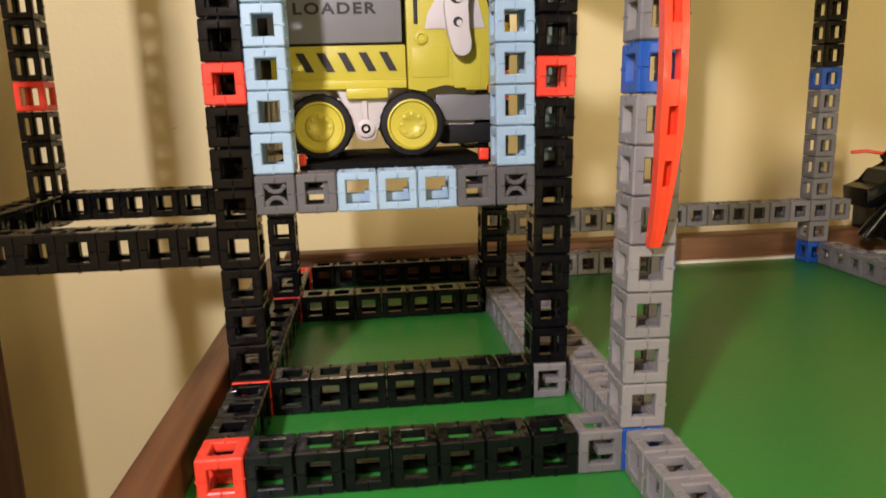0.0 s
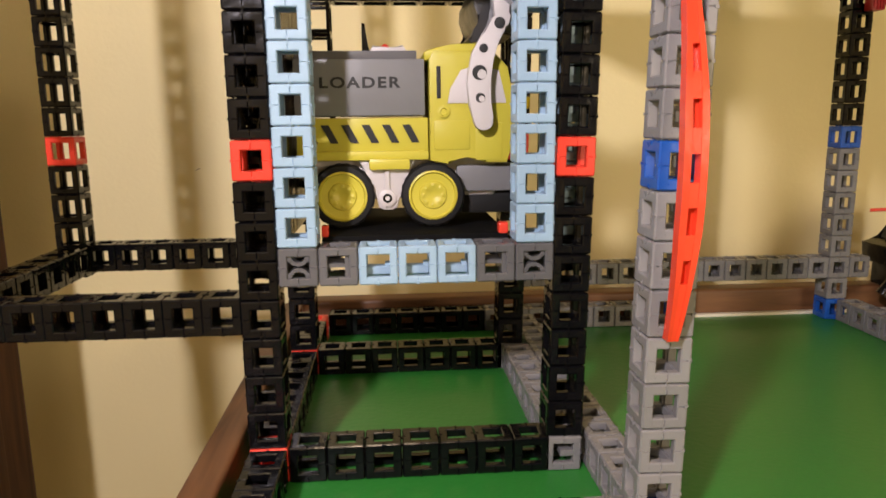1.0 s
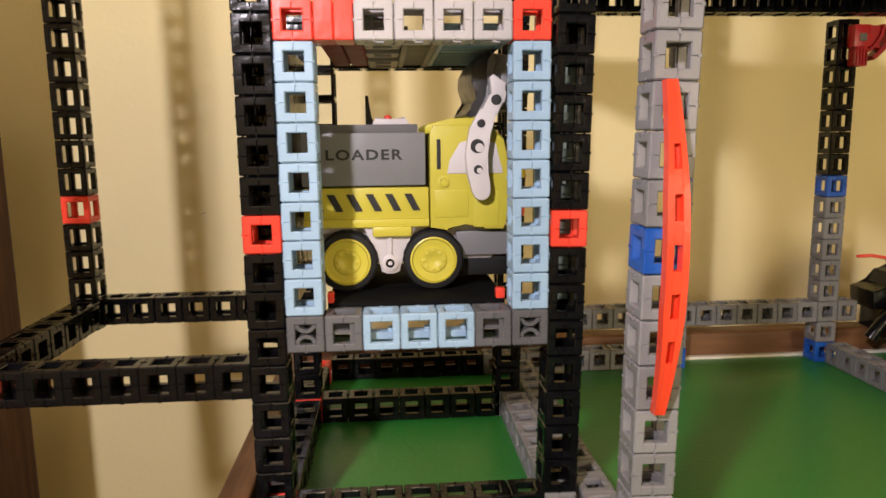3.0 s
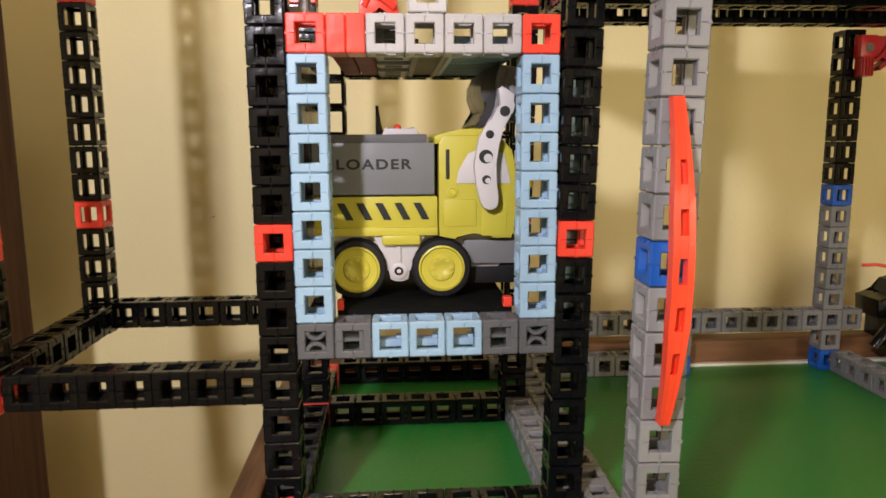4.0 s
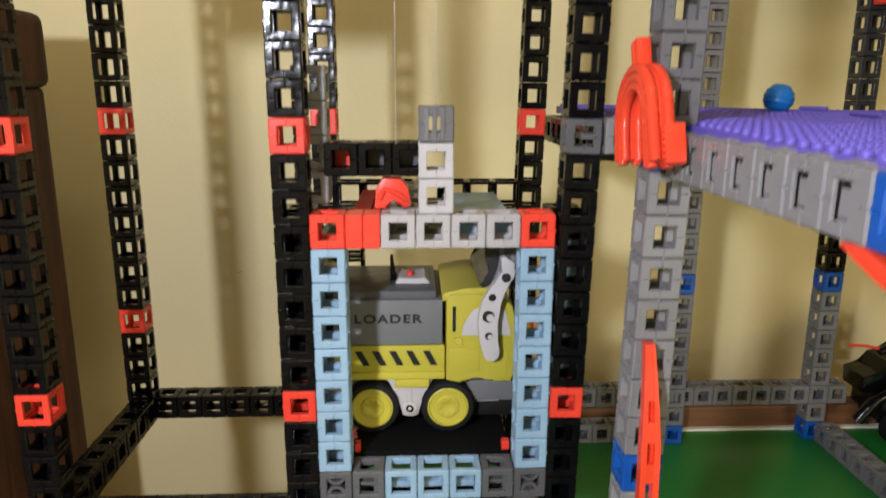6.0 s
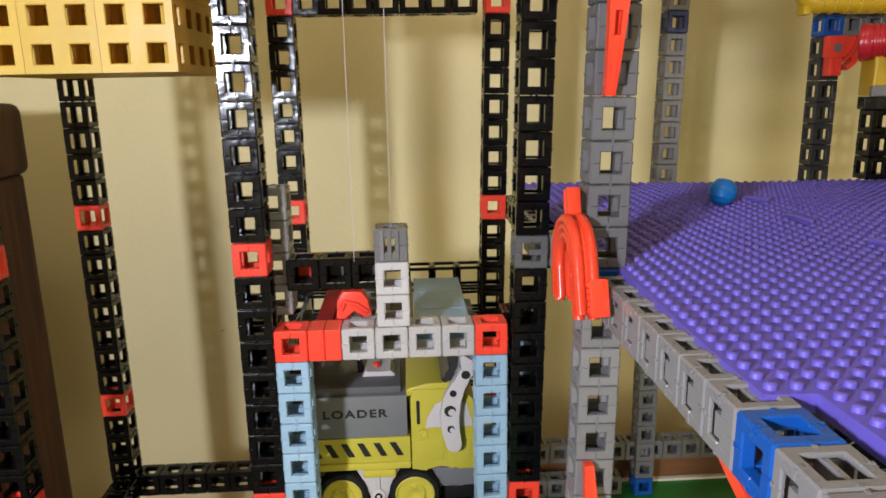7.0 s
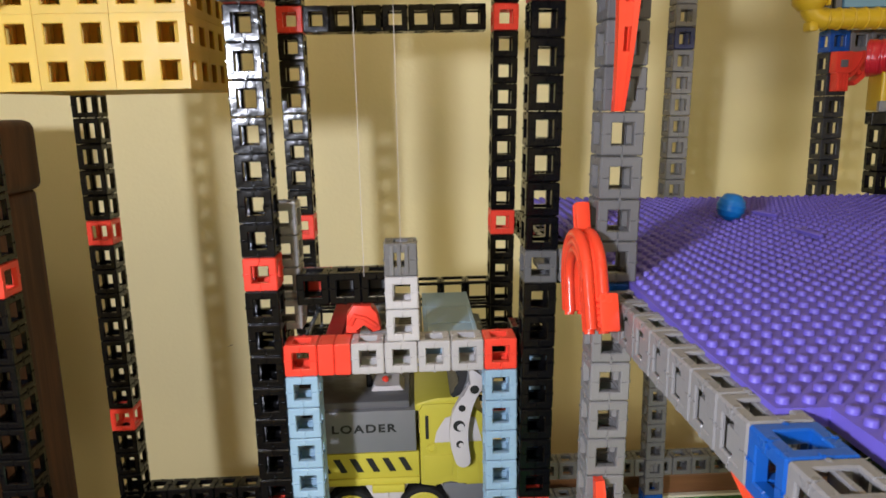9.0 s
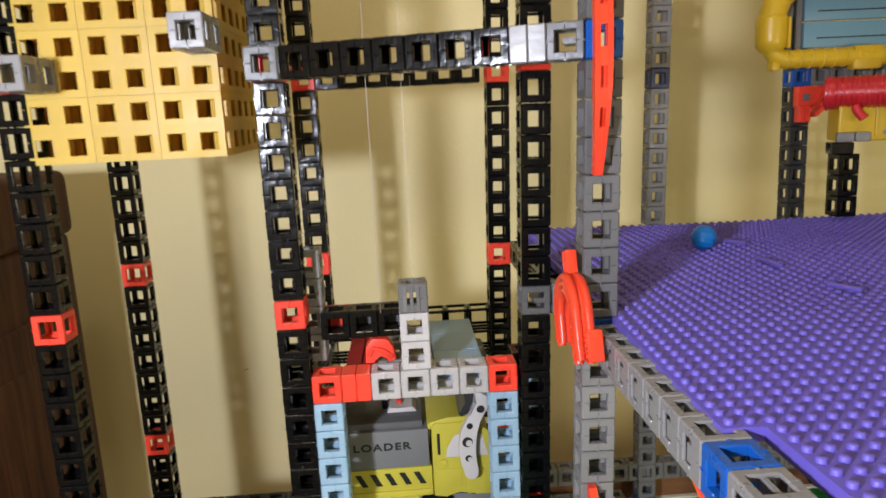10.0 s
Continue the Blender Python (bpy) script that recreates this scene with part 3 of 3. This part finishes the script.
    for x, z, r in ((5.98, 5.6, 0.15), (5.55, 4.95, 0.12), (5.44, 4.32, 0.2), (5.46, 3.66, 0.13)):
        if r in (0.2, 0.13):
            part("hole_pin", lathe([(r * 0.62, 0.0), (r * 0.62, -0.472), (r * 0.4, -0.476)], 14), PALE, arm, at=(x + r * 0.3, 0, z - r * 0.22), smooth=True)
        part("hole", lathe([(r, 0.05), (r, -0.46), (r * 0.7, -0.465)], 18), INK, arm, at=(x, 0, z), smooth=True)
    bucket = [(5.38, 6.72), (5.7, 6.85), (6.4, 6.75), (6.5, 5.4), (6.25, 5.2), (5.8, 5.35), (5.4, 5.1), (5.15, 5.0), (5.05, 5.12), (5.25, 5.3), (5.42, 5.55), (5.3, 5.75), (5.2, 6.05), (5.22, 6.4)]
    # charcoal paints in the shade of the bucket's hollow; the cheek keeps its grey
    part("bucket", prism(bucket, 0.02, W + 0.02, 0.08, 2), CHAR, ob, "raised grey bucket, coloured darker for its shaded hollow", smooth=True)
    cheek = [(5.76, 6.8), (6.4, 6.72), (6.48, 5.45), (6.2, 5.25), (5.82, 5.38), (5.6, 5.18), (5.36, 5.1), (5.48, 5.32), (5.66, 5.62), (5.7, 5.9), (5.62, 6.25), (5.66, 6.6)]
    part("bucket_cheek", prism(cheek, -0.14, 0.0, 0.05, 2), ROCK, ob, "mid grey bucket side plate", smooth=True)
    part("bucket_rib", tube([(5.92, -0.15, 6.7), (5.8, -0.16, 6.3), (5.82, -0.16, 5.9), (5.7, -0.16, 5.55), (5.5, -0.15, 5.3)], 0.05, 8), ROCK, ob, smooth=True)
    part("bucket_bar", box(5.2, 5.4, 0.1, W - 0.1, 4.98, 5.16, 0.06), PALE, ob, smooth=True)
    part("link_plate", prism([(5.72, 5.62), (5.66, 6.12), (5.78, 6.2), (6.12, 5.96), (6.1, 5.6)], -0.46, -0.2, 0.05, 2), PALE, ob, smooth=True)
    part("bucket_link", prism([(5.95, 5.5), (6.5, 5.5), (6.5, 6.6), (6.25, 6.62), (6.0, 6.2)], -0.3, -0.1, 0.06), ROCK, ob, smooth=True)
    part("antenna", prism([(2.12, 4.84), (2.42, 4.84), (2.28, 5.1), (2.22, 5.75), (2.13, 5.75)], 1.6, 1.8, 0.03), K, ob, smooth=True)
    part("beacon_base", prism([(2.3, 4.84), (3.5, 4.84), (3.3, 5.1), (2.9, 4.98), (2.45, 5.1)], 1.2, 2.4, 0.05), PALE, ob, smooth=True)
    part("beacon", lathe([(0.12, 0.0), (0.12, 0.12), (0.05, 0.18)], 14, "Z"), R, ob, at=(2.8, 1.8, 5.0), smooth=True)


loader()

# ---- orange braces on the grey upright ----


def bow(x, y, z, label, turn=None):
    """A long bowed brace, fixed at both ends, bulging towards the front."""
    ob = thing("bow_brace", (x, y, z), label, "toy brace", "orange braces", turn=turn)
    n = 18

    def path(t):
        return Vector((0, -0.62 * (1 - (2 * t - 1) ** 2), -3.5 + 7.0 * t))

    def strip(x0, x1, t0, t1, inner, outer):
        bm, rows = bmesh.new(), []
        for i in range(n + 1):
            t = t0 + (t1 - t0) * i / n
            p, thin = path(t), 0.5 + 0.5 * min(1, 3 * t, 3 * (1 - t))
            rows.append([bm.verts.new(p + Vector((x * thin, -d, 0))) for x, d in ((x0, inner), (x1, inner), (x1, outer), (x0, outer))])
        for a, b in zip(rows, rows[1:]):
            for k in range(4):
                bm.faces.new((a[k], a[(k + 1) % 4], b[(k + 1) % 4], b[k]))
        bm.faces.new(rows[0])
        bm.faces.new(rows[-1])
        return bm
    part("rail", strip(-0.23, -0.09, 0, 1, 0.0, 0.26), ORANGE, ob, smooth=True)
    part("rail", strip(0.09, 0.23, 0, 1, 0.0, 0.26), ORANGE, ob, smooth=True)
    for t0, t1, back, face in ((0.0, 0.18, 0.02, 0.248), (0.18, 0.25, 0.02, 0.09), (0.25, 0.32, 0.02, 0.248), (0.32, 0.395, 0.02, 0.09), (0.395, 0.462, 0.02, 0.248),
                               (0.538, 0.605, 0.02, 0.248), (0.605, 0.68, 0.02, 0.09), (0.68, 0.75, 0.02, 0.248), (0.75, 0.82, 0.02, 0.09), (0.82, 1.0, 0.02, 0.248)):
        part("web", strip(-0.095, 0.095, t0, t1, back, face), ORANGE, ob)
    return ob


bow(9.42, -4.0, 8.5, "long curved orange red toy brace on the grey upright")
bow(9.62, -4.0, 24.5, "long curved orange red toy brace on the grey upright")
bow(9.72, -14.0, 16.05, "long curved orange red toy brace under the platform beam", (90, 0, 0))


def arch(x, y, z):
    """A ribbed arch bracket lying along the upright's side, with an upper peg and a front foot."""
    ob = thing("arch_bracket", (x, y, z), "glossy orange red arched toy bracket clipped on the upright", "toy bracket", turn=(0, -19, -90))

    def curve(r, left, right):
        pts = [(-r * 1.06, left), (-r * 1.04, left * 0.5)]
        pts += [(-r * math.cos(a), r * 1.0 * math.sin(a)) for a in np.linspace(0, math.pi, 19)]
        return pts + [(r * 1.03, right * 0.5), (r * 1.06, right)]
    for r, left, right, thick in ((0.72, -0.72, -1.22, 0.11), (0.91, -0.78, -1.28, 0.12), (1.10, -0.66, -1.18, 0.13)):
        for depth in (-0.19, 0.13):
            part("rib", tube([(u, depth, w) for u, w in curve(r, left, right)], thick, 10), ORANGE, ob, smooth=True)
    outer, inner = curve(1.12, -0.64, -1.16), curve(0.70, -0.70, -1.2)
    bm = bmesh.new()
    rows = [[bm.verts.new((u, d, w)) for (u, w), d in ((o, -0.14), (i, -0.14), (i, 0.16), (o, 0.16))] for o, i in zip(outer, inner)]
    for a, b in zip(rows, rows[1:]):
        for k in range(4):
            bm.faces.new((a[k], a[(k + 1) % 4], b[(k + 1) % 4], b[k]))
    bm.faces.new(rows[0])
    bm.faces.new(rows[-1])
    part("web", bm, ORANGE, ob, smooth=True)
    part("peg", box(-0.34, 0.12, -0.12, 0.22, 0.95, 1.86, 0.07), ORANGE, ob, smooth=True)
    part("peg_rib", box(-0.13, -0.07, -0.15, 0.0, 1.1, 1.82, 0.02), ORANGE, ob)
    part("foot", box(0.95, 1.3, -0.02, 0.42, -1.25, -0.4, 0.07), ORANGE, ob, smooth=True)
    for i in range(5):
        part("ridge", tube([(1.05, -0.03, -1.18 + 0.15 * i), (1.27, -0.03, -1.1 + 0.14 * i)], 0.05, 6), ORANGE, ob, smooth=True)
    return ob


arch(8.97, -4.05, 17.12)

# ---- purple platform ----


def hump(x, y):
    return 16.98 - 0.014 * (x - 10) + 0.04 * math.sin(y * 0.5 + x * 0.3) + 0.05 * math.sin((y + 4) * 0.19)


def platform():
    ob = thing("studded_sheet", (0, 0, 0), "purple plastic sheet covered with small round studs, slightly wavy", "toy base sheet")
    nx, ny = 64, 62
    x0, x1, y0, y1 = 10.06, 35.66, -14.0, 10.8
    bm = bmesh.new()

    def inside(i, j):
        x, y = x0 + (i + 0.5) * (x1 - x0) / nx, y0 + (j + 0.5) * (y1 - y0) / ny
        return not (x < 10.8 and y < -10.7)
    top, low = {}, {}
    for i in range(nx + 1):
        for j in range(ny + 1):
            x, y = x0 + i * (x1 - x0) / nx, y0 + j * (y1 - y0) / ny
            top[i, j], low[i, j] = (x, y, hump(x, y)), (x, y, hump(x, y) - 0.30)
    made = {}

    def v(kind, i, j):
        if (kind, i, j) not in made:
            made[kind, i, j] = bm.verts.new(top[i, j] if kind else low[i, j])
        return made[kind, i, j]
    for i in range(nx):
        for j in range(ny):
            if not inside(i, j):
                continue
            bm.faces.new((v(1, i, j), v(1, i + 1, j), v(1, i + 1, j + 1), v(1, i, j + 1)))
            bm.faces.new((v(0, i, j), v(0, i, j + 1), v(0, i + 1, j + 1), v(0, i + 1, j)))
            for (di, dj), (a, b) in {(-1, 0): ((i, j), (i, j + 1)), (1, 0): ((i + 1, j), (i + 1, j + 1)), (0, -1): ((i, j), (i + 1, j)), (0, 1): ((i, j + 1), (i + 1, j + 1))}.items():
                ii, jj = i + di, j + dj
                if not (0 <= ii < nx and 0 <= jj < ny) or not inside(ii, jj):
                    bm.faces.new((v(0, *a), v(0, *b), v(1, *b), v(1, *a)))
    part("sheet", bm, PURPLE, ob)
    verts, faces = [], []
    sides = 9
    for i in range(nx):
        for j in range(ny):
            if not inside(i, j):
                continue
            x, y = x0 + (i + 0.5) * (x1 - x0) / nx, y0 + (j + 0.5) * (y1 - y0) / ny
            z = hump(x, y) - 0.01
            base = len(verts)
            for r, h in ((0.104, 0), (0.098, 0.09), (0.075, 0.112)):
                for k in range(sides):
                    a = 2 * math.pi * k / sides
                    verts.append((x + r * math.cos(a), y + r * math.sin(a), z + h))
            for ring in (0, 1):
                for k in range(sides):
                    n = (k + 1) % sides
                    p = base + ring * sides
                    faces.append((p + k, p + n, p + sides + n, p + sides + k))
            faces.append(tuple(base + 2 * sides + k for k in range(sides)))
    me = bpy.data.meshes.new("studs")
    me.from_pydata([[c * U for c in p] for p in verts], [], faces)
    me.materials.append(PURPLE)
    me.shade_smooth()
    me.set_sharp_from_angle(angle=radians(75))
    studs = part("studs", me, None, ob)
    studs["kind"] = "stuff"
    for x, y, a, n in ((17.75, 4.6, -62, 1.0), (17.35, 1.1, -85, 1.3), (17.75, -2.5, -66, 1.1)):
        flap = box(-n / 2, n / 2, -0.05, 0.10, 0.12, 0.24, 0.05)
        part("lifted_strip", flap, PURPLE, ob, at=(x, y, hump(x, y)), turn=(24, 0, a), smooth=True)


platform()
ball = thing("ball", (16.25, 4.2, 17.47), "small blue ridged plastic ball on the purple sheet", "ball")
bm = bmesh.new()
bmesh.ops.create_uvsphere(bm, u_segments=40, v_segments=28, radius=0.49)
for v in bm.verts:
    v.co *= 1 + 0.03 * math.sin(v.co.z * 34 + v.co.x * 6)
part("shell", bm, BALL, ball, smooth=True)

# ---- yellow counterweight ----


def counterweight():
    ob = thing("counterweight", (-6.98, 0.02, 21.8), "large box of honey yellow hollow bricks hanging in the side bay", "toy counterweight")
    bm = bmesh.new()
    for i in range(2):
        for j in range(2):
            for k in range(2):
                frame_cell(bm, 0.52, 0.0, 0.0, i, j, k, wall=0.05)
    bmesh.ops.remove_doubles(bm, verts=bm.verts, dist=0.0005)
    for v in bm.verts:
        v.co = (v.co - Vector((1, 1, 1))) * 0.997 + Vector((1, 1, 1))
    for i in range(2):                         # inner pegs
        for j in range(2):
            lathe([(0.13, 0.06), (0.13, 1.94)], 8, "Z", bm, (i + 0.62, j + 0.6, 0))
    for i in range(2):                         # slanting webs
        made = bmesh.ops.create_cube(bm, size=1.0)["verts"]
        tilt = Matrix.Rotation(radians(38), 3, "Y")
        for v in made:
            v.co = tilt @ Vector((v.co.x * 0.62, v.co.y * 1.5, v.co.z * 0.05)) + Vector((i + 0.42, 1.0, 1.0))
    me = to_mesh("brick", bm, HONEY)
    for i in range(3):
        for j in range(3):
            for k in range(6):
                part("brick", me, None, ob, at=(i * 2.0 * 1.003, j * 2.0, k * 2.0))
    for x, z in ((5.22, 3.1), (5.22, 5.05), (0.2, 2.15), (0.2, 4.95)):
        for d in (1, 2):
            block(ob, (x, -d * 1.0, z), S)
    return ob


counterweight()

# ---- far corner of the platform ----
post(25.0, 9.4, 17, 20, K, {}, "short black toy block upright standing on the purple sheet")


def red_bracket(x, y, z, red=RED):
    ob = thing("corner_bracket", (x, y, z), "red plastic toy corner bracket with curved ribs", "toy bracket", "red corner brackets")
    part("foot", box(0.08, 0.68, 0, 0.55, -1.8, -0.9, 0.06), red, ob, smooth=True)
    for i in range(4):
        part("ridge", tube([(0.16 + 0.145 * i, -0.01, -1.75), (0.16 + 0.145 * i, -0.01, -1.0)], 0.05, 6), red, ob, smooth=True)
    part("head", box(0.0, 0.76, 0, 0.55, -0.97, 0.0, 0.06), red, ob, smooth=True)

    def ring(r0, r1, a0, a1, y0, y1):
        arc = np.linspace(radians(a0), radians(a1), 15)
        edge = [(r1 * math.cos(a), r1 * math.sin(a)) for a in arc] + [(r0 * math.cos(a), r0 * math.sin(a)) for a in arc[::-1]]
        return prism(edge, y0, y1, 0.03, 1)
    part("curved_plate", ring(0.75, 1.32, -50, -2, 0.1, 0.5), red, ob, smooth=True)
    part("rib", ring(1.26, 1.40, -62, 0, -0.02, 0.55), red, ob, smooth=True)
    part("rib", ring(1.62, 1.82, -58, -4, -0.02, 0.55), red, ob, smooth=True)
    part("spoke", box(1.3, 1.7, 0.1, 0.4, -0.09, 0.09), red, ob, turn=(0, 38, 0))
    part("plug", box(0.22, 0.56, -0.05, 0.3, -0.72, -0.38, 0.05), G, ob)
    return ob


red_bracket(24.55, 12.33, 23.25)
# bracket below the platform: its darker red carries the shade found there
red_bracket(24.5, 12.33, 15.68, CRIMSON)


def play_frame():
    ob = thing("yellow_tube_frame", (22.3, 11.0, 24.52), "yellow ribbed tube frame holding blue boards", "toy roof")
    elbow = [(0.75 - 0.75 * math.sin(a), 0, 0.75 - 0.75 * math.cos(a)) for a in np.linspace(0.0, math.pi / 2, 9)]
    part("tube", tube([(9, 0, 0), (3, 0, 0), (1.2, 0, 0)] + elbow + [(0, 0, 1.6)], 0.43, 16), CORN, ob, smooth=True)
    part("upright_tube", lathe([(0.45, 0.35), (0.68, 0.6), (0.72, 0.9), (0.72, 1.9), (0.6, 2.05)], 24, "Z"), CORN, ob, smooth=True)
    part("upper_tube", tube([(0, 0, 1.8), (0.03, 0, 2.1), (0.14, 0, 2.5), (0.36, 0, 2.9), (0.7, 0, 3.2), (1.1, 0, 3.38), (1.6, 0, 3.45), (9, 0, 3.5)], 0.62, 20), CORN, ob, smooth=True)
    part("upright_rib", box(0.5, 0.62, -0.62, -0.4, 0.5, 1.9, 0.04), CORN, ob)
    for i in range(12):
        part("ring", lathe([(0.4, -0.06), (0.46, -0.05), (0.485, 0.0), (0.46, 0.05), (0.4, 0.06)], 20, "X"), CORN, ob, at=(0.75 + 0.57 * i, 0, 0), smooth=True)
    part("clip", box(-0.05, 0.35, -0.3, 0.3, -0.52, -0.1, 0.1), CORN, ob, smooth=True)
    part("clip", box(3.9, 5.3, -0.4, 0.2, -0.62, 0.5, 0.12), CORN, ob, smooth=True)
    for i in range(2):
        part("board", box(1.75, 9, 0.3, 0.6, 0.5 + 1.25 * i, 1.7 + 1.25 * i, 0.06), SKY, ob, "sky blue board", smooth=True)
        part("board_groove", box(2.4, 8, 0.28, 0.32, 0.92 + 1.25 * i, 0.98 + 1.25 * i, 0.01), INK, ob)
    part("bar", box(0.9, 1.65, 0.3, 0.7, 0.3, 3.0, 0.05), DARK, ob)
    part("bar", box(1.2, 1.3, 0.2, 0.32, 0.3, 3.0, 0.02), INK, ob)


play_frame()
drum = thing("red_roller", (24.95, 10.6, 22.82), "red ribbed plastic roller above the platform", "toy roller", turn=(0, 0, -36))
part("end_ring", lathe([(0.6, -0.06), (0.80, -0.05), (0.80, 0.06), (0.6, 0.08)], 24, "X"), CRIMSON, drum, "dark red end ring", smooth=True)
part("drum", tube([(-0.1, 0, 0), (0.12, 0, 0)] + [(x, 0, 0.02) for x in np.linspace(0.3, 6, 110)], 0.72, 18, ribs=0.07), CRIMSON, drum, smooth=True)
part("spout", tube([(1.2, -0.6, -0.6), (1.35, -0.65, -0.9), (1.6, -0.7, -1.2)], 0.2, 10), CRIMSON, drum, smooth=True)
crate = thing("yellow_crate", (25.15, 9.9, 20.5), "deep yellow plastic toy cabin on a short upright", "toy cabin", turn=(0, 0, -18))
part("shell", box(0, 6, 0, 2.0, 0.05, 1.75, 0.12, 3), CORN, crate, smooth=True)
part("seam", box(1.55, 1.7, -0.06, 0.3, 0.25, 1.75, 0.03), CORN, crate)
part("cap", box(-0.1, 0.62, -0.35, 0.1, 0.05, 0.5, 0.06), S, crate, "light grey cap", smooth=True)
part("cap", box(0.68, 1.3, -0.35, 0.1, 0.05, 0.5, 0.06), S, crate, "light grey cap", smooth=True)
part("socket", box(-0.38, 0.6, -0.48, 0.5, -0.5, 0.04, 0.04), K, crate)
part("slot", box(1.9, 2.7, -0.05, 0.3, 0.35, 0.55, 0.03), S, crate)
dark = thing("dark_toy_vehicle", (27.2, 13.6, 0.0), "black toy vehicle with a red cable beside the grey upright", "toy vehicle")
part("body", box(0.6, 7, -1, 1.6, 0.9, 2.6, 0.2, 3), K, dark, smooth=True)
part("cab", prism([(-0.2, 2.5), (6, 2.5), (6, 5.0), (2.2, 4.9), (1.6, 4.3), (0.9, 4.2), (0.6, 3.6), (-0.3, 3.4)], -0.6, 1.2, 0.1), K, dark, smooth=True)
part("arm", tube([(-0.6, -1, 1.2), (0.2, -1.1, 2.4), (1.4, -1.1, 3.1), (3.5, -1, 3.4)], 0.3, 10), K, dark, smooth=True)
part("arm", tube([(0.1, -0.9, 4.9), (1.0, -0.9, 5.3), (2.6, -0.9, 5.1)], 0.22, 10), K, dark, smooth=True)
for x in (1.4, 4.7):
    part("wheel", lathe([(0.4, 0), (0.85, 0), (0.9, 0.1), (0.9, 0.6), (0.4, 0.7)], 24), RUBBER, dark, at=(x, -1.7, 0.9), smooth=True)
part("cable", tube([(-1.3, -0.6, 5.15), (-0.7, -0.8, 5.2), (0.2, -0.9, 5.05), (1.4, -0.9, 5.25), (4, -0.8, 5.0)], 0.08, 6), R, dark, smooth=True)

# mark on the wall
tagged(part("wall_scratch", prism([(-6.72, 6.88), (-6.40, 6.97), (-6.36, 7.0), (-6.41, 7.01)], 21.57, 21.61), RIM), "small dark scratch on the cream wall", "scratch", kind="structure")
